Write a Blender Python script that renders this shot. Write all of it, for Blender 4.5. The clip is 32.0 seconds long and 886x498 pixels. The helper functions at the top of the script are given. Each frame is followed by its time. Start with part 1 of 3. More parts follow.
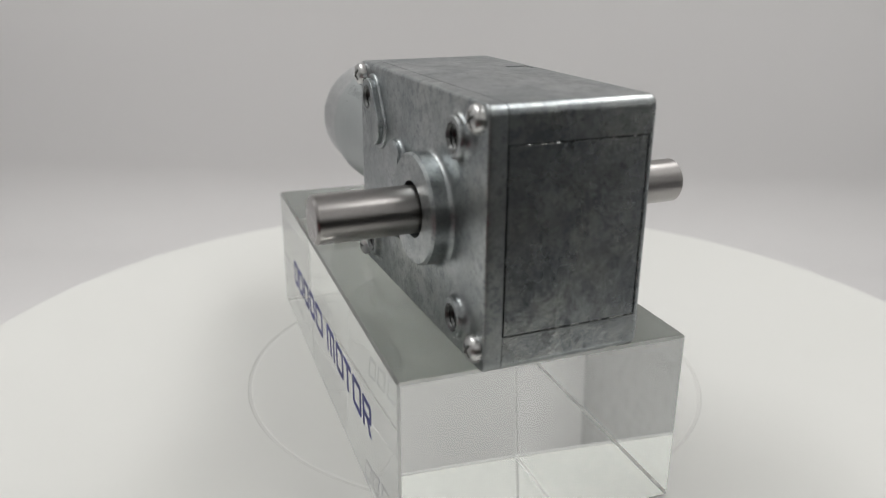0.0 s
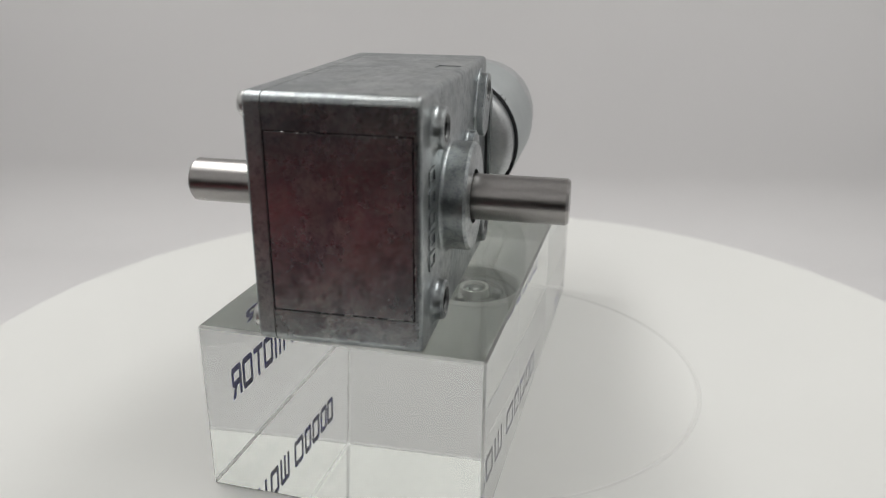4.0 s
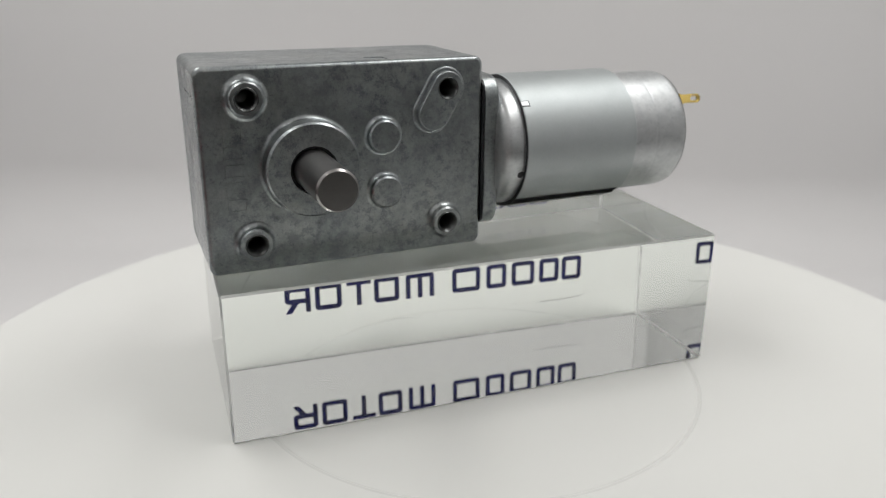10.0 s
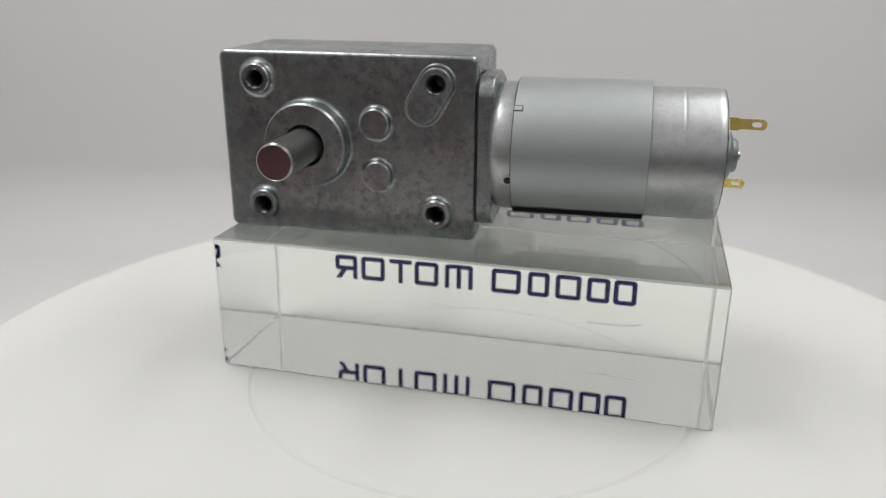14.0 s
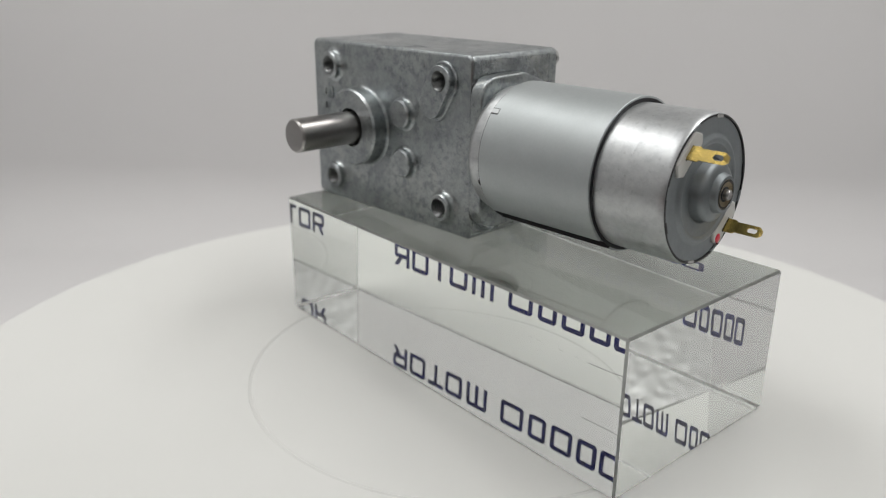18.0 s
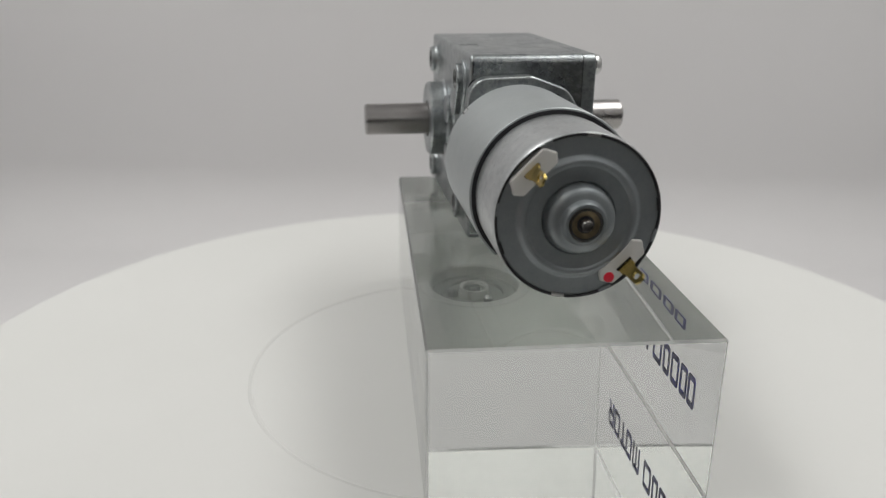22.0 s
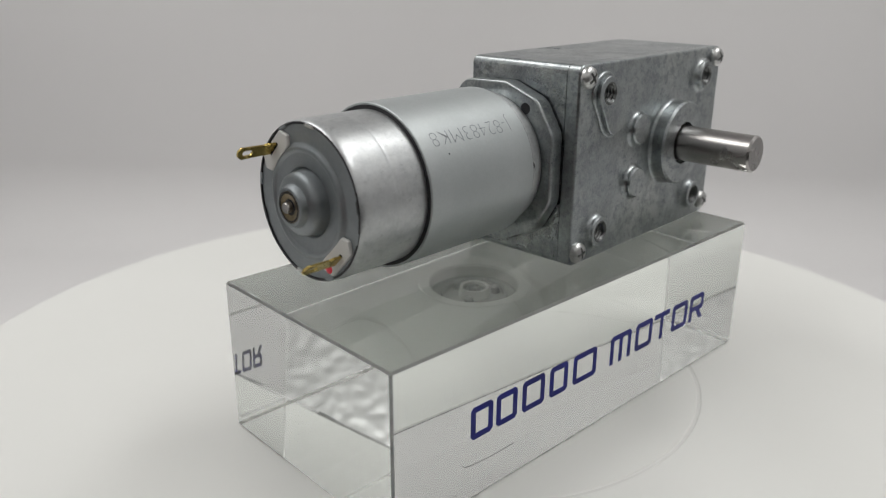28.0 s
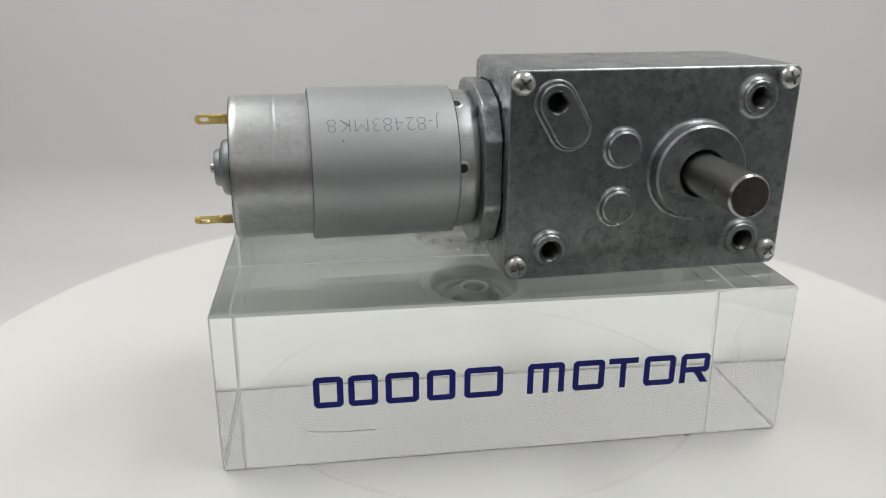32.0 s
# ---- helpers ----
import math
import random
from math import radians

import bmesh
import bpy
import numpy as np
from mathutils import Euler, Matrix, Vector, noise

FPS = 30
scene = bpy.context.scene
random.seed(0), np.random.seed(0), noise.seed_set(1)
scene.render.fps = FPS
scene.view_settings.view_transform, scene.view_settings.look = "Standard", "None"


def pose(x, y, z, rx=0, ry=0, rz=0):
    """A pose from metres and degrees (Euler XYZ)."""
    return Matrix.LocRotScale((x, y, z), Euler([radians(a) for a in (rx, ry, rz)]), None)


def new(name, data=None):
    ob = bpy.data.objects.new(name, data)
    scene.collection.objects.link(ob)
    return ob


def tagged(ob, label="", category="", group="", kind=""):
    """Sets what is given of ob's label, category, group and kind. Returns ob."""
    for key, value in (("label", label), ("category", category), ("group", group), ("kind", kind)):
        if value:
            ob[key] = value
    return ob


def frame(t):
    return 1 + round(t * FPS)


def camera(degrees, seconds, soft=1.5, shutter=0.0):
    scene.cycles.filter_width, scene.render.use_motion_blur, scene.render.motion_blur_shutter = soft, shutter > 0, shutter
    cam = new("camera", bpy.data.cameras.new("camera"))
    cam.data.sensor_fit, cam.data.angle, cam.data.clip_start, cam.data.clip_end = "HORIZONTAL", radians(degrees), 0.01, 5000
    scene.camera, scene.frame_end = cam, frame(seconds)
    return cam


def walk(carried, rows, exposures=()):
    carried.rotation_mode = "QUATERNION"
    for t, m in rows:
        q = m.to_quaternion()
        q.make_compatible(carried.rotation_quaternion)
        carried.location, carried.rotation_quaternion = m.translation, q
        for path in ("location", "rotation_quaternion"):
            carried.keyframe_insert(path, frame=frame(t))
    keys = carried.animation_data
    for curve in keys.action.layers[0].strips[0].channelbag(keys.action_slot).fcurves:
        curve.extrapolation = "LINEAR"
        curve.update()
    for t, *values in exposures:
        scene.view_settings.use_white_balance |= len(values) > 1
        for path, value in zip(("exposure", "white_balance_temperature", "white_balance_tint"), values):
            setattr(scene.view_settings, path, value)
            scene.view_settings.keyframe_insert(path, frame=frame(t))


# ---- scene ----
from math import sin, cos, pi

# ---------------------------------------------------------------- camera
cam = camera(58.67, 32.0, soft=1.1)
cam.data.dof.use_dof = True
cam.data.dof.focus_distance = 0.150
cam.data.dof.aperture_fstop = 20.0
STAND = pose(0, -0.17031, 0.08977, 70.331, -0.284, 2.559)
# the clip's camera sets its exposure a little as more or less metal is in view
walk(cam, [(0.0, STAND), (32.0, STAND)],
     exposures=[(0.0, 0.0), (4.0, 0.0), (9.0, 0.02), (13.0, 0.05), (16.0, 0.02), (20.0, -0.05), (24.0, -0.1), (27.0, -0.06), (30.0, 0.0), (32.0, 0.07)])

# turn of the turntable, seconds and degrees
TURN = [(0, 115.32), (1, 106.72), (2, 98.06), (3, 89.32), (4, 80.39), (5.5, 66.75), (7, 53.01), (8, 43.85), (9, 34.71),
        (10, 25.66), (11, 16.77), (12, 8.04), (13, -0.60), (14, -9.26), (15.5, -22.45), (17, -35.66), (18, -44.32),
        (19, -52.92), (20, -61.63), (21, -70.42), (22, -79.15), (23, -87.69), (24, -96.16), (25, -104.74), (26.5, -117.95),
        (28, -131.2), (29, -140.1), (30, -148.94), (31, -157.65), (32, -166.27)]

# ---------------------------------------------------------------- world and light
world = bpy.data.worlds.new("world")
world.use_nodes = True
world.node_tree.nodes["Background"].inputs[0].default_value = (0.5, 0.52, 0.56, 1)
world.node_tree.nodes["Background"].inputs[1].default_value = 0.02
scene.world = world
scene.view_settings.exposure = 0.0


def area_lamp(name, m, sx, sy, watts, colour):
    data = bpy.data.lights.new(name, "AREA")
    data.shape, data.size, data.size_y, data.energy, data.color = "RECTANGLE", sx, sy, watts, colour
    data.spread = radians(142)
    ob = new(name, data)
    ob.matrix_world = m
    return ob


LED = (0.993, 0.985, 0.965)
area_lamp("led_panel_lamp", pose(-0.19, 0.02, 0.397), 0.09, 0.34, 0.585, LED)
area_lamp("led_panel_lamp", pose(0.19, 0.02, 0.397), 0.09, 0.34, 0.57, LED)

# ---------------------------------------------------------------- materials
MM = 0.001


def material(name, base, metallic=0.0, rough=0.5, ior=1.5):
    m = bpy.data.materials.new(name)
    m.use_nodes = True
    b = m.node_tree.nodes["Principled BSDF"]
    b.inputs["Base Color"].default_value = (*base, 1)
    b.inputs["Metallic"].default_value = metallic
    b.inputs["Roughness"].default_value = rough
    b.inputs["IOR"].default_value = ior
    return m, m.node_tree, b


def noise_node(tree, scale, detail=4.0, rough=0.55, stretch=None):
    co = tree.nodes.new("ShaderNodeTexCoord")
    n = tree.nodes.new("ShaderNodeTexNoise")
    n.inputs["Scale"].default_value, n.inputs["Detail"].default_value, n.inputs["Roughness"].default_value = scale, detail, rough
    if stretch:
        mp = tree.nodes.new("ShaderNodeMapping")
        mp.inputs["Scale"].default_value = stretch
        tree.links.new(co.outputs["Object"], mp.inputs["Vector"])
        tree.links.new(mp.outputs["Vector"], n.inputs["Vector"])
    else:
        tree.links.new(co.outputs["Object"], n.inputs["Vector"])
    return n.outputs["Fac"]


def ramp(tree, fac, *stops):
    r = tree.nodes.new("ShaderNodeValToRGB")
    while len(r.color_ramp.elements) < len(stops):
        r.color_ramp.elements.new(0.5)
    for e, (p, c) in zip(r.color_ramp.elements, stops):
        e.position = p
        e.color = (*c, 1) if len(c) == 3 else c
    tree.links.new(fac, r.inputs["Fac"])
    return r.outputs["Color"]


def grey(v):
    return (v, v, v)


def mix(tree, kind, fac, a, b):
    n = tree.nodes.new("ShaderNodeMix")
    n.data_type, n.blend_type = "RGBA", kind
    if isinstance(fac, float):
        n.inputs[0].default_value = fac
    else:
        tree.links.new(fac, n.inputs[0])
    tree.links.new(a, n.inputs[6])
    tree.links.new(b, n.inputs[7])
    return n.outputs[2]


def bump(tree, bsdf, fac, strength, distance):
    n = tree.nodes.new("ShaderNodeBump")
    n.inputs["Strength"].default_value, n.inputs["Distance"].default_value = strength, distance
    tree.links.new(fac, n.inputs["Height"])
    tree.links.new(n.outputs["Normal"], bsdf.inputs["Normal"])


def metal(name, lo, hi, r_lo, r_hi, scale=90.0, fine=900.0, relief=0.15, stain=0.0, stretch=None, speck=0.0, grain=0.6, metallic=1.0, blotch=0.0, etch=0.0):
    """Bare or plated metal: tone and gloss wander at two scales, with fine relief, darker stains and specks."""
    m, t, b = material(name, hi, metallic, r_lo)
    wide = noise_node(t, scale, 6.0, 0.65, stretch)
    small = noise_node(t, fine, 4.0, 0.65, stretch)
    col = ramp(t, wide, (0.34, lo), (0.66, hi))
    col = mix(t, "MULTIPLY", grain, col, ramp(t, small, (0.32, grey(0.62)), (0.66, grey(1.0))))
    rough = ramp(t, wide, (0.32, grey(r_hi)), (0.68, grey(r_lo)))
    if stain:
        spots = noise_node(t, scale * 2.3, 8.0, 0.72)
        col = mix(t, "MULTIPLY", stain, col, ramp(t, spots, (0.42, (0.30, 0.31, 0.33)), (0.54, grey(1.0))))
        pale = noise_node(t, scale * 1.4, 8.0, 0.7)
        col = mix(t, "MIX", ramp(t, pale, (0.58, grey(0.0)), (0.70, grey(0.35))), col, ramp(t, small, (0.3, (0.42, 0.43, 0.42)), (0.7, (0.55, 0.555, 0.54))))
    if blotch:
        patch = noise_node(t, scale * 0.75, 9.0, 0.68)
        col = mix(t, "MULTIPLY", blotch, col, ramp(t, patch, (0.40, (0.50, 0.55, 0.62)), (0.50, (0.85, 0.87, 0.89)), (0.60, (1.06, 1.06, 1.0))))
    if etch:
        # crisp pale and dark etching, gathered in patches
        crisp = ramp(t, noise_node(t, 520, 7.0, 0.78), (0.42, (0.55, 0.57, 0.58)), (0.50, grey(1.0)), (0.58, (1.15, 1.15, 1.10)))
        where = ramp(t, noise_node(t, 90, 6.0, 0.65), (0.42, grey(0.2)), (0.60, grey(etch)))
        col = mix(t, "MULTIPLY", where, col, crisp)
    if speck:
        dots = noise_node(t, 900, 3.0, 0.6)
        col = mix(t, "MULTIPLY", speck, col, ramp(t, dots, (0.30, grey(0.2)), (0.38, grey(1.0))))
    t.links.new(col, b.inputs["Base Color"])
    t.links.new(rough, b.inputs["Roughness"])
    bump(t, b, small, relief, 0.0002)
    return m


CAST = metal("cast_zinc", (0.375, 0.402, 0.412), (0.49, 0.515, 0.522), 0.28, 0.40, 75, 1900, 0.22, 0.24, None, 0.3, 0.45, 0.94, 0.18, 0.75)
CAST_END = metal("cast_zinc_as_cast", (0.38, 0.402, 0.412), (0.50, 0.522, 0.53), 0.21, 0.32, 80, 1900, 0.22, 0.38, None, 0.45, 0.5, 0.92, 0.5, 0.9)
CAN = metal("zinc_plated_steel", (0.50, 0.515, 0.525), (0.57, 0.585, 0.592), 0.38, 0.45, 190, 900, 0.06, 0.0, (0.6, 1, 1), 0.2, 0.25, 0.90, 0.0, 0.18)
SLEEVE = metal("satin_plated_steel", (0.438, 0.467, 0.472), (0.482, 0.511, 0.516), 0.49, 0.55, 50, 1800, 0.03, 0.0, None, 0.0, 0.12, 0.8)
CAP = metal("plated_end_cap", (0.25, 0.272, 0.283), (0.31, 0.332, 0.343), 0.44, 0.54, 80, 1500, 0.04, 0.0, None, 0.0, 0.15, 0.85)
STEEL = metal("ground_steel", (0.335, 0.323, 0.316), (0.39, 0.376, 0.368), 0.26, 0.32, 40, 1500, 0.05, 0.0, None, 0.0, 0.15)
NICKEL = metal("nickel_plate", (0.55, 0.555, 0.55), (0.70, 0.70, 0.69), 0.26, 0.40, 200, 2500, 0.15)
BRASS = metal("brass", (0.50, 0.37, 0.11), (0.66, 0.50, 0.17), 0.18, 0.30, 200, 2500, 0.1)
# thread metal darkened in colour for the shade deep in the bores
BORE = metal("shaded_thread", (0.13, 0.135, 0.135), (0.20, 0.205, 0.205), 0.30, 0.42, 200, 2500, 0.2)
BRONZE = metal("sintered_bronze", (0.20, 0.16, 0.10), (0.30, 0.24, 0.15), 0.3, 0.45, 300, 3000, 0.2)

DARK, t, b = material("dark_recess", (0.012, 0.012, 0.013), 0.0, 0.6)
bump(t, b, noise_node(t, 2000), 0.2, 0.0002)
# dark tone for joints, and for the reflection painted on the sleeve's ends
SEAM, t, b = material("dark_seam_and_edge", (0.04, 0.04, 0.043), 0.5, 0.45)
bump(t, b, noise_node(t, 1500), 0.2, 0.0002)

PLASTIC, t, b = material("milky_nylon", (0.66, 0.655, 0.63), 0.0, 0.42)
b.inputs["Subsurface Weight"].default_value = 0.25
b.inputs["Subsurface Radius"].default_value = (0.001, 0.001, 0.001)
bump(t, b, noise_node(t, 1200), 0.1, 0.0002)
RED, t, b = material("red_paint", (0.75, 0.02, 0.05), 0.0, 0.4)
bump(t, b, noise_node(t, 1500), 0.3, 0.0003)

GREYCARD, t, b = material("grey_card", (0.15, 0.15, 0.152), 0.0, 0.7)
bump(t, b, noise_node(t, 400), 0.2, 0.0003)
MAROON, t, b = material("red_card", (0.42, 0.014, 0.04), 0.0, 0.6)
bump(t, b, noise_node(t, 400), 0.2, 0.0003)

ENGRAVE, t, b = material("engraved_line", (0.24, 0.25, 0.265), 0.8, 0.55)

INK, t, b = material("blue_ink", (0.010, 0.022, 0.22), 0.0, 0.4)
b.inputs["Specular IOR Level"].default_value = 0.2
t.links.new(ramp(t, noise_node(t, 120), (0.3, (0.006, 0.009, 0.13)), (0.7, (0.010, 0.015, 0.22))), b.inputs["Base Color"])

GLASS, t, b = material("clear_acrylic", (0.918, 0.945, 0.922), 0.0, 0.0, 1.49)
b.inputs["Transmission Weight"].default_value = 1.0
EDGE, t, b = material("polished_edge_acrylic", (0.93, 0.945, 0.93), 0.0, 0.25, 1.49)
b.inputs["Transmission Weight"].default_value = 0.9
frost = t.nodes.new("ShaderNodeBsdfTranslucent")
frost.inputs["Color"].default_value = (0.9, 0.91, 0.9, 1)
blend = t.nodes.new("ShaderNodeMixShader")
blend.inputs[0].default_value = 0.5
t.links.new(b.outputs[0], blend.inputs[1])
t.links.new(frost.outputs[0], blend.inputs[2])
t.links.new(blend.outputs[0], t.nodes["Material Output"].inputs[0])

WHITE, t, b = material("white_turntable_plastic", (0.78, 0.775, 0.75), 0.0, 0.55)
t.links.new(ramp(t, noise_node(t, 12), (0.3, (0.728, 0.731, 0.706)), (0.7, (0.75, 0.752, 0.73))), b.inputs["Base Color"])
bump(t, b, noise_node(t, 900), 0.05, 0.0002)
# the disc's plastic, darkened to deepen the shade in its grooves
GROOVE, t, b = material("shaded_groove_plastic", (0.68, 0.68, 0.66), 0.0, 0.7)
HUBCAP, t, b = material("hub_plastic", (0.56, 0.56, 0.545), 0.0, 0.22)

SHEET, t, b = material("white_backdrop_sheet", (0.79, 0.79, 0.785), 0.0, 0.8)
t.links.new(ramp(t, noise_node(t, 5), (0.3, (0.71, 0.702, 0.704)), (0.7, (0.74, 0.73, 0.732))), b.inputs["Base Color"])
LINING, t, b = material("white_box_lining", (0.86, 0.855, 0.85), 0.0, 0.6)
t.links.new(ramp(t, noise_node(t, 6), (0.3, (0.77, 0.765, 0.76)), (0.7, (0.80, 0.795, 0.79))), b.inputs["Base Color"])
SILVER, t, b = material("hammered_silver_lining", (0.64, 0.64, 0.638), 0.4, 0.42)
cells = t.nodes.new("ShaderNodeTexVoronoi")
cells.feature = "SMOOTH_F1"
cells.inputs["Scale"].default_value = 150
spot = t.nodes.new("ShaderNodeTexCoord")
t.links.new(spot.outputs["Object"], cells.inputs["Vector"])
bump(t, b, cells.outputs["Distance"], 0.42, 0.0035)
TABLE, t, b = material("grey_table_laminate", (0.16, 0.155, 0.15), 0.0, 0.5)
t.links.new(ramp(t, noise_node(t, 3), (0.3, (0.14, 0.135, 0.13)), (0.7, (0.18, 0.175, 0.17))), b.inputs["Base Color"])
FELT, t, b = material("dark_felt", (0.07, 0.065, 0.066), 0.0, 0.9)
t.links.new(ramp(t, noise_node(t, 300), (0.3, grey(0.055)), (0.7, grey(0.08))), b.inputs["Base Color"])
ROOM, t, b = material("grey_room_wall", (0.62, 0.62, 0.62), 0.0, 0.8)
t.links.new(ramp(t, noise_node(t, 2), (0.3, grey(0.65)), (0.7, grey(0.73))), b.inputs["Base Color"])


# ---------------------------------------------------------------- mesh helpers (millimetres)
def mesh_of(name, bm, mat, smooth=35):
    """A bmesh in millimetres becomes a mesh in metres."""
    bmesh.ops.recalc_face_normals(bm, faces=bm.faces)
    bmesh.ops.scale(bm, vec=(MM, MM, MM), verts=bm.verts)
    me = bpy.data.meshes.new(name)
    if smooth:
        for f in bm.faces:
            f.smooth = True
        for e in bm.edges:
            if len(e.link_faces) == 2 and e.calc_face_angle(0) > radians(smooth):
                e.smooth = False
    normals = []
    if smooth:
        # broad flats keep their own normal, and the narrow bevels beside them bend
        limit = cos(radians(40))
        bm.normal_update()
        for f in bm.faces:
            for v in f.verts:
                total = Vector((0, 0, 0))
                for g in v.link_faces:
                    if f.normal.dot(g.normal) > limit:
                        total += g.normal * g.calc_area()
                normals.append(total.normalized() if total.length > 0 else f.normal.copy())
    bm.to_mesh(me)
    bm.free()
    me.materials.append(mat)
    if smooth:
        for p in me.polygons:
            p.use_smooth = True
        me.normals_split_custom_set(normals)
    return me


def part(name, bm, mat, parent, label="", smooth=35):
    ob = new(name, mesh_of(name, bm, mat, smooth))
    ob.parent = parent
    return tagged(ob, label)


def join(*bms):
    """Several bmeshes in one."""
    out = bms[0]
    for b in bms[1:]:
        tmp = bpy.data.meshes.new("tmp")
        b.to_mesh(tmp)
        out.from_mesh(tmp)
        bpy.data.meshes.remove(tmp)
        b.free()
    return out


def box(x0, x1, y0, y1, z0, z1, bevel=0.0, seg=3):
    bm = bmesh.new()
    bmesh.ops.create_cube(bm, size=1)
    for v in bm.verts:
        v.co = Vector(((x0 + x1) / 2 + v.co.x * (x1 - x0), (y0 + y1) / 2 + v.co.y * (y1 - y0), (z0 + z1) / 2 + v.co.z * (z1 - z0)))
    if bevel:
        bmesh.ops.bevel(bm, geom=bm.edges[:], offset=bevel, segments=seg, affect="EDGES", profile=0.5)
    return bm


AXES = {"x": Matrix(((0, 0, 1), (1, 0, 0), (0, 1, 0))), "-y": Matrix(((1, 0, 0), (0, 0, -1), (0, 1, 0))),
        "y": Matrix(((-1, 0, 0), (0, 0, 1), (0, 1, 0))), "z": Matrix.Identity(3)}


def lathe(profile, axis="z", at=(0, 0, 0), seg=64, close=False):
    """Turn (radius, height) pairs about an axis through at; heights run along the axis."""
    bm = bmesh.new()
    m = AXES[axis]
    rings = []
    for r, h in profile:
        if r < 1e-6:
            rings.append([bm.verts.new(Vector(at) + m @ Vector((0, 0, h)))])
        else:
            rings.append([bm.verts.new(Vector(at) + m @ Vector((r * cos(2 * pi * i / seg), r * sin(2 * pi * i / seg), h))) for i in range(seg)])
    pairs = list(zip(rings, rings[1:])) + ([(rings[-1], rings[0])] if close else [])
    for a, c in pairs:
        for i in range(seg):
            j = (i + 1) % seg
            if len(a) == 1 and len(c) == 1:
                continue
            if len(a) == 1:
                bm.faces.new((a[0], c[i], c[j]))
            elif len(c) == 1:
                bm.faces.new((a[i], c[0], a[j]))
            else:
                bm.faces.new((a[i], c[i], c[j], a[j]))
    return bm


def prism(outline, h0, h1, axis="z", at=(0, 0, 0), bevel=0.0, seg=3):
    """An outline in the plane, drawn out along an axis from h0 to h1."""
    bm = bmesh.new()
    m = AXES[axis]
    lo = [bm.verts.new(Vector(at) + m @ Vector((u, v, h0))) for u, v in outline]
    hi = [bm.verts.new(Vector(at) + m @ Vector((u, v, h1))) for u, v in outline]
    n = len(lo)
    bm.faces.new(lo[::-1])
    bm.faces.new(hi)
    for i in range(n):
        bm.faces.new((lo[i], lo[(i + 1) % n], hi[(i + 1) % n], hi[i]))
    bmesh.ops.recalc_face_normals(bm, faces=bm.faces)
    if bevel:
        hi_set = set(hi)
        edges = [e for e in bm.edges if e.verts[0] in hi_set and e.verts[1] in hi_set]
        bmesh.ops.bevel(bm, geom=edges, offset=bevel, segments=seg, affect="EDGES", profile=0.5)
    return bm


def rounded(pts, r, n=6):
    """A polygon with its corners rounded off."""
    out = []
    k = len(pts)
    for i in range(k):
        p, a, c = Vector(pts[i]), Vector(pts[i - 1]), Vector(pts[(i + 1) % k])
        da, dc = (a - p).normalized(), (c - p).normalized()
        half = da.angle(dc) / 2
        d = min(r / math.tan(half), (a - p).length * 0.49, (c - p).length * 0.49)
        rr = d * math.tan(half)
        ctr = p + (da + dc).normalized() * (rr / sin(half))
        s, e = p + da * d - ctr, p + dc * d - ctr
        a0 = math.atan2(s.y, s.x)
        turn = (math.atan2(e.y, e.x) - a0 + pi) % (2 * pi) - pi
        out += [(ctr.x + rr * cos(a0 + turn * q / n), ctr.y + rr * sin(a0 + turn * q / n)) for q in range(n + 1)]
    return out


def stadium(a, c, r, n=20):
    """A slot-shaped outline round two centres."""
    a, c = Vector(a), Vector(c)
    ang = math.atan2(c.y - a.y, c.x - a.x)
    pts = [(c.x + r * cos(ang - pi / 2 + pi * i / n), c.y + r * sin(ang - pi / 2 + pi * i / n)) for i in range(n + 1)]
    return pts + [(a.x + r * cos(ang + pi / 2 + pi * i / n), a.y + r * sin(ang + pi / 2 + pi * i / n)) for i in range(n + 1)]


def carved(bm, cutters, mat, name):
    """bm less the cutters, as a bmesh in millimetres."""
    base = new("blank", mesh_of("blank", bm, mat, 0))
    tools = []
    for c in cutters:
        ob = new("tool", mesh_of("tool", c, mat, 0))
        tools.append(ob)
        mod = base.modifiers.new("cut", "BOOLEAN")
        mod.object, mod.operation, mod.solver = ob, "DIFFERENCE", "EXACT"
    bpy.context.view_layer.update()
    me = bpy.data.meshes.new_from_object(base.evaluated_get(bpy.context.evaluated_depsgraph_get()))
    out = bmesh.new()
    out.from_mesh(me)
    bmesh.ops.scale(out, vec=(1 / MM, 1 / MM, 1 / MM), verts=out.verts)
    for ob in (base, *tools):
        data = ob.data
        bpy.data.objects.remove(ob)
        bpy.data.meshes.remove(data)
    bpy.data.meshes.remove(me)
    return out


# ---------------------------------------------------------------- the room and the photo box
def shell(name, x0, x1, y0, y1, z0, z1, mat, label, open_front=False):
    """Walls of a box, 10 mm thick, each an object of its own."""
    w = 10
    sides = [("floor", (x0 - w, x1 + w, y0, y1 + w, z0 - w, z0)), ("ceiling", (x0 - w, x1 + w, y0, y1 + w, z1, z1 + w)),
             ("wall_west", (x0 - w, x0, y0, y1 + w, z0, z1)), ("wall_east", (x1, x1 + w, y0, y1 + w, z0, z1)),
             ("wall_north", (x0, x1, y1, y1 + w, z0, z1))]
    if not open_front:
        sides.append(("wall_south", (x0 - w, x1 + w, y0 - w, y0, z0 - w, z1 + w)))
    for n, dims in sides:
        silver = open_front and n in ("wall_west", "wall_east")
        felt = open_front and n == "floor"
        ob = new(name + n, mesh_of(n, box(*dims), SILVER if silver else FELT if felt else mat, 0))
        tagged(ob, "hammered silver lining of the photo light box" if silver else "dark felt floor of the photo light box" if felt else label, n.split("_")[0], "", "structure")


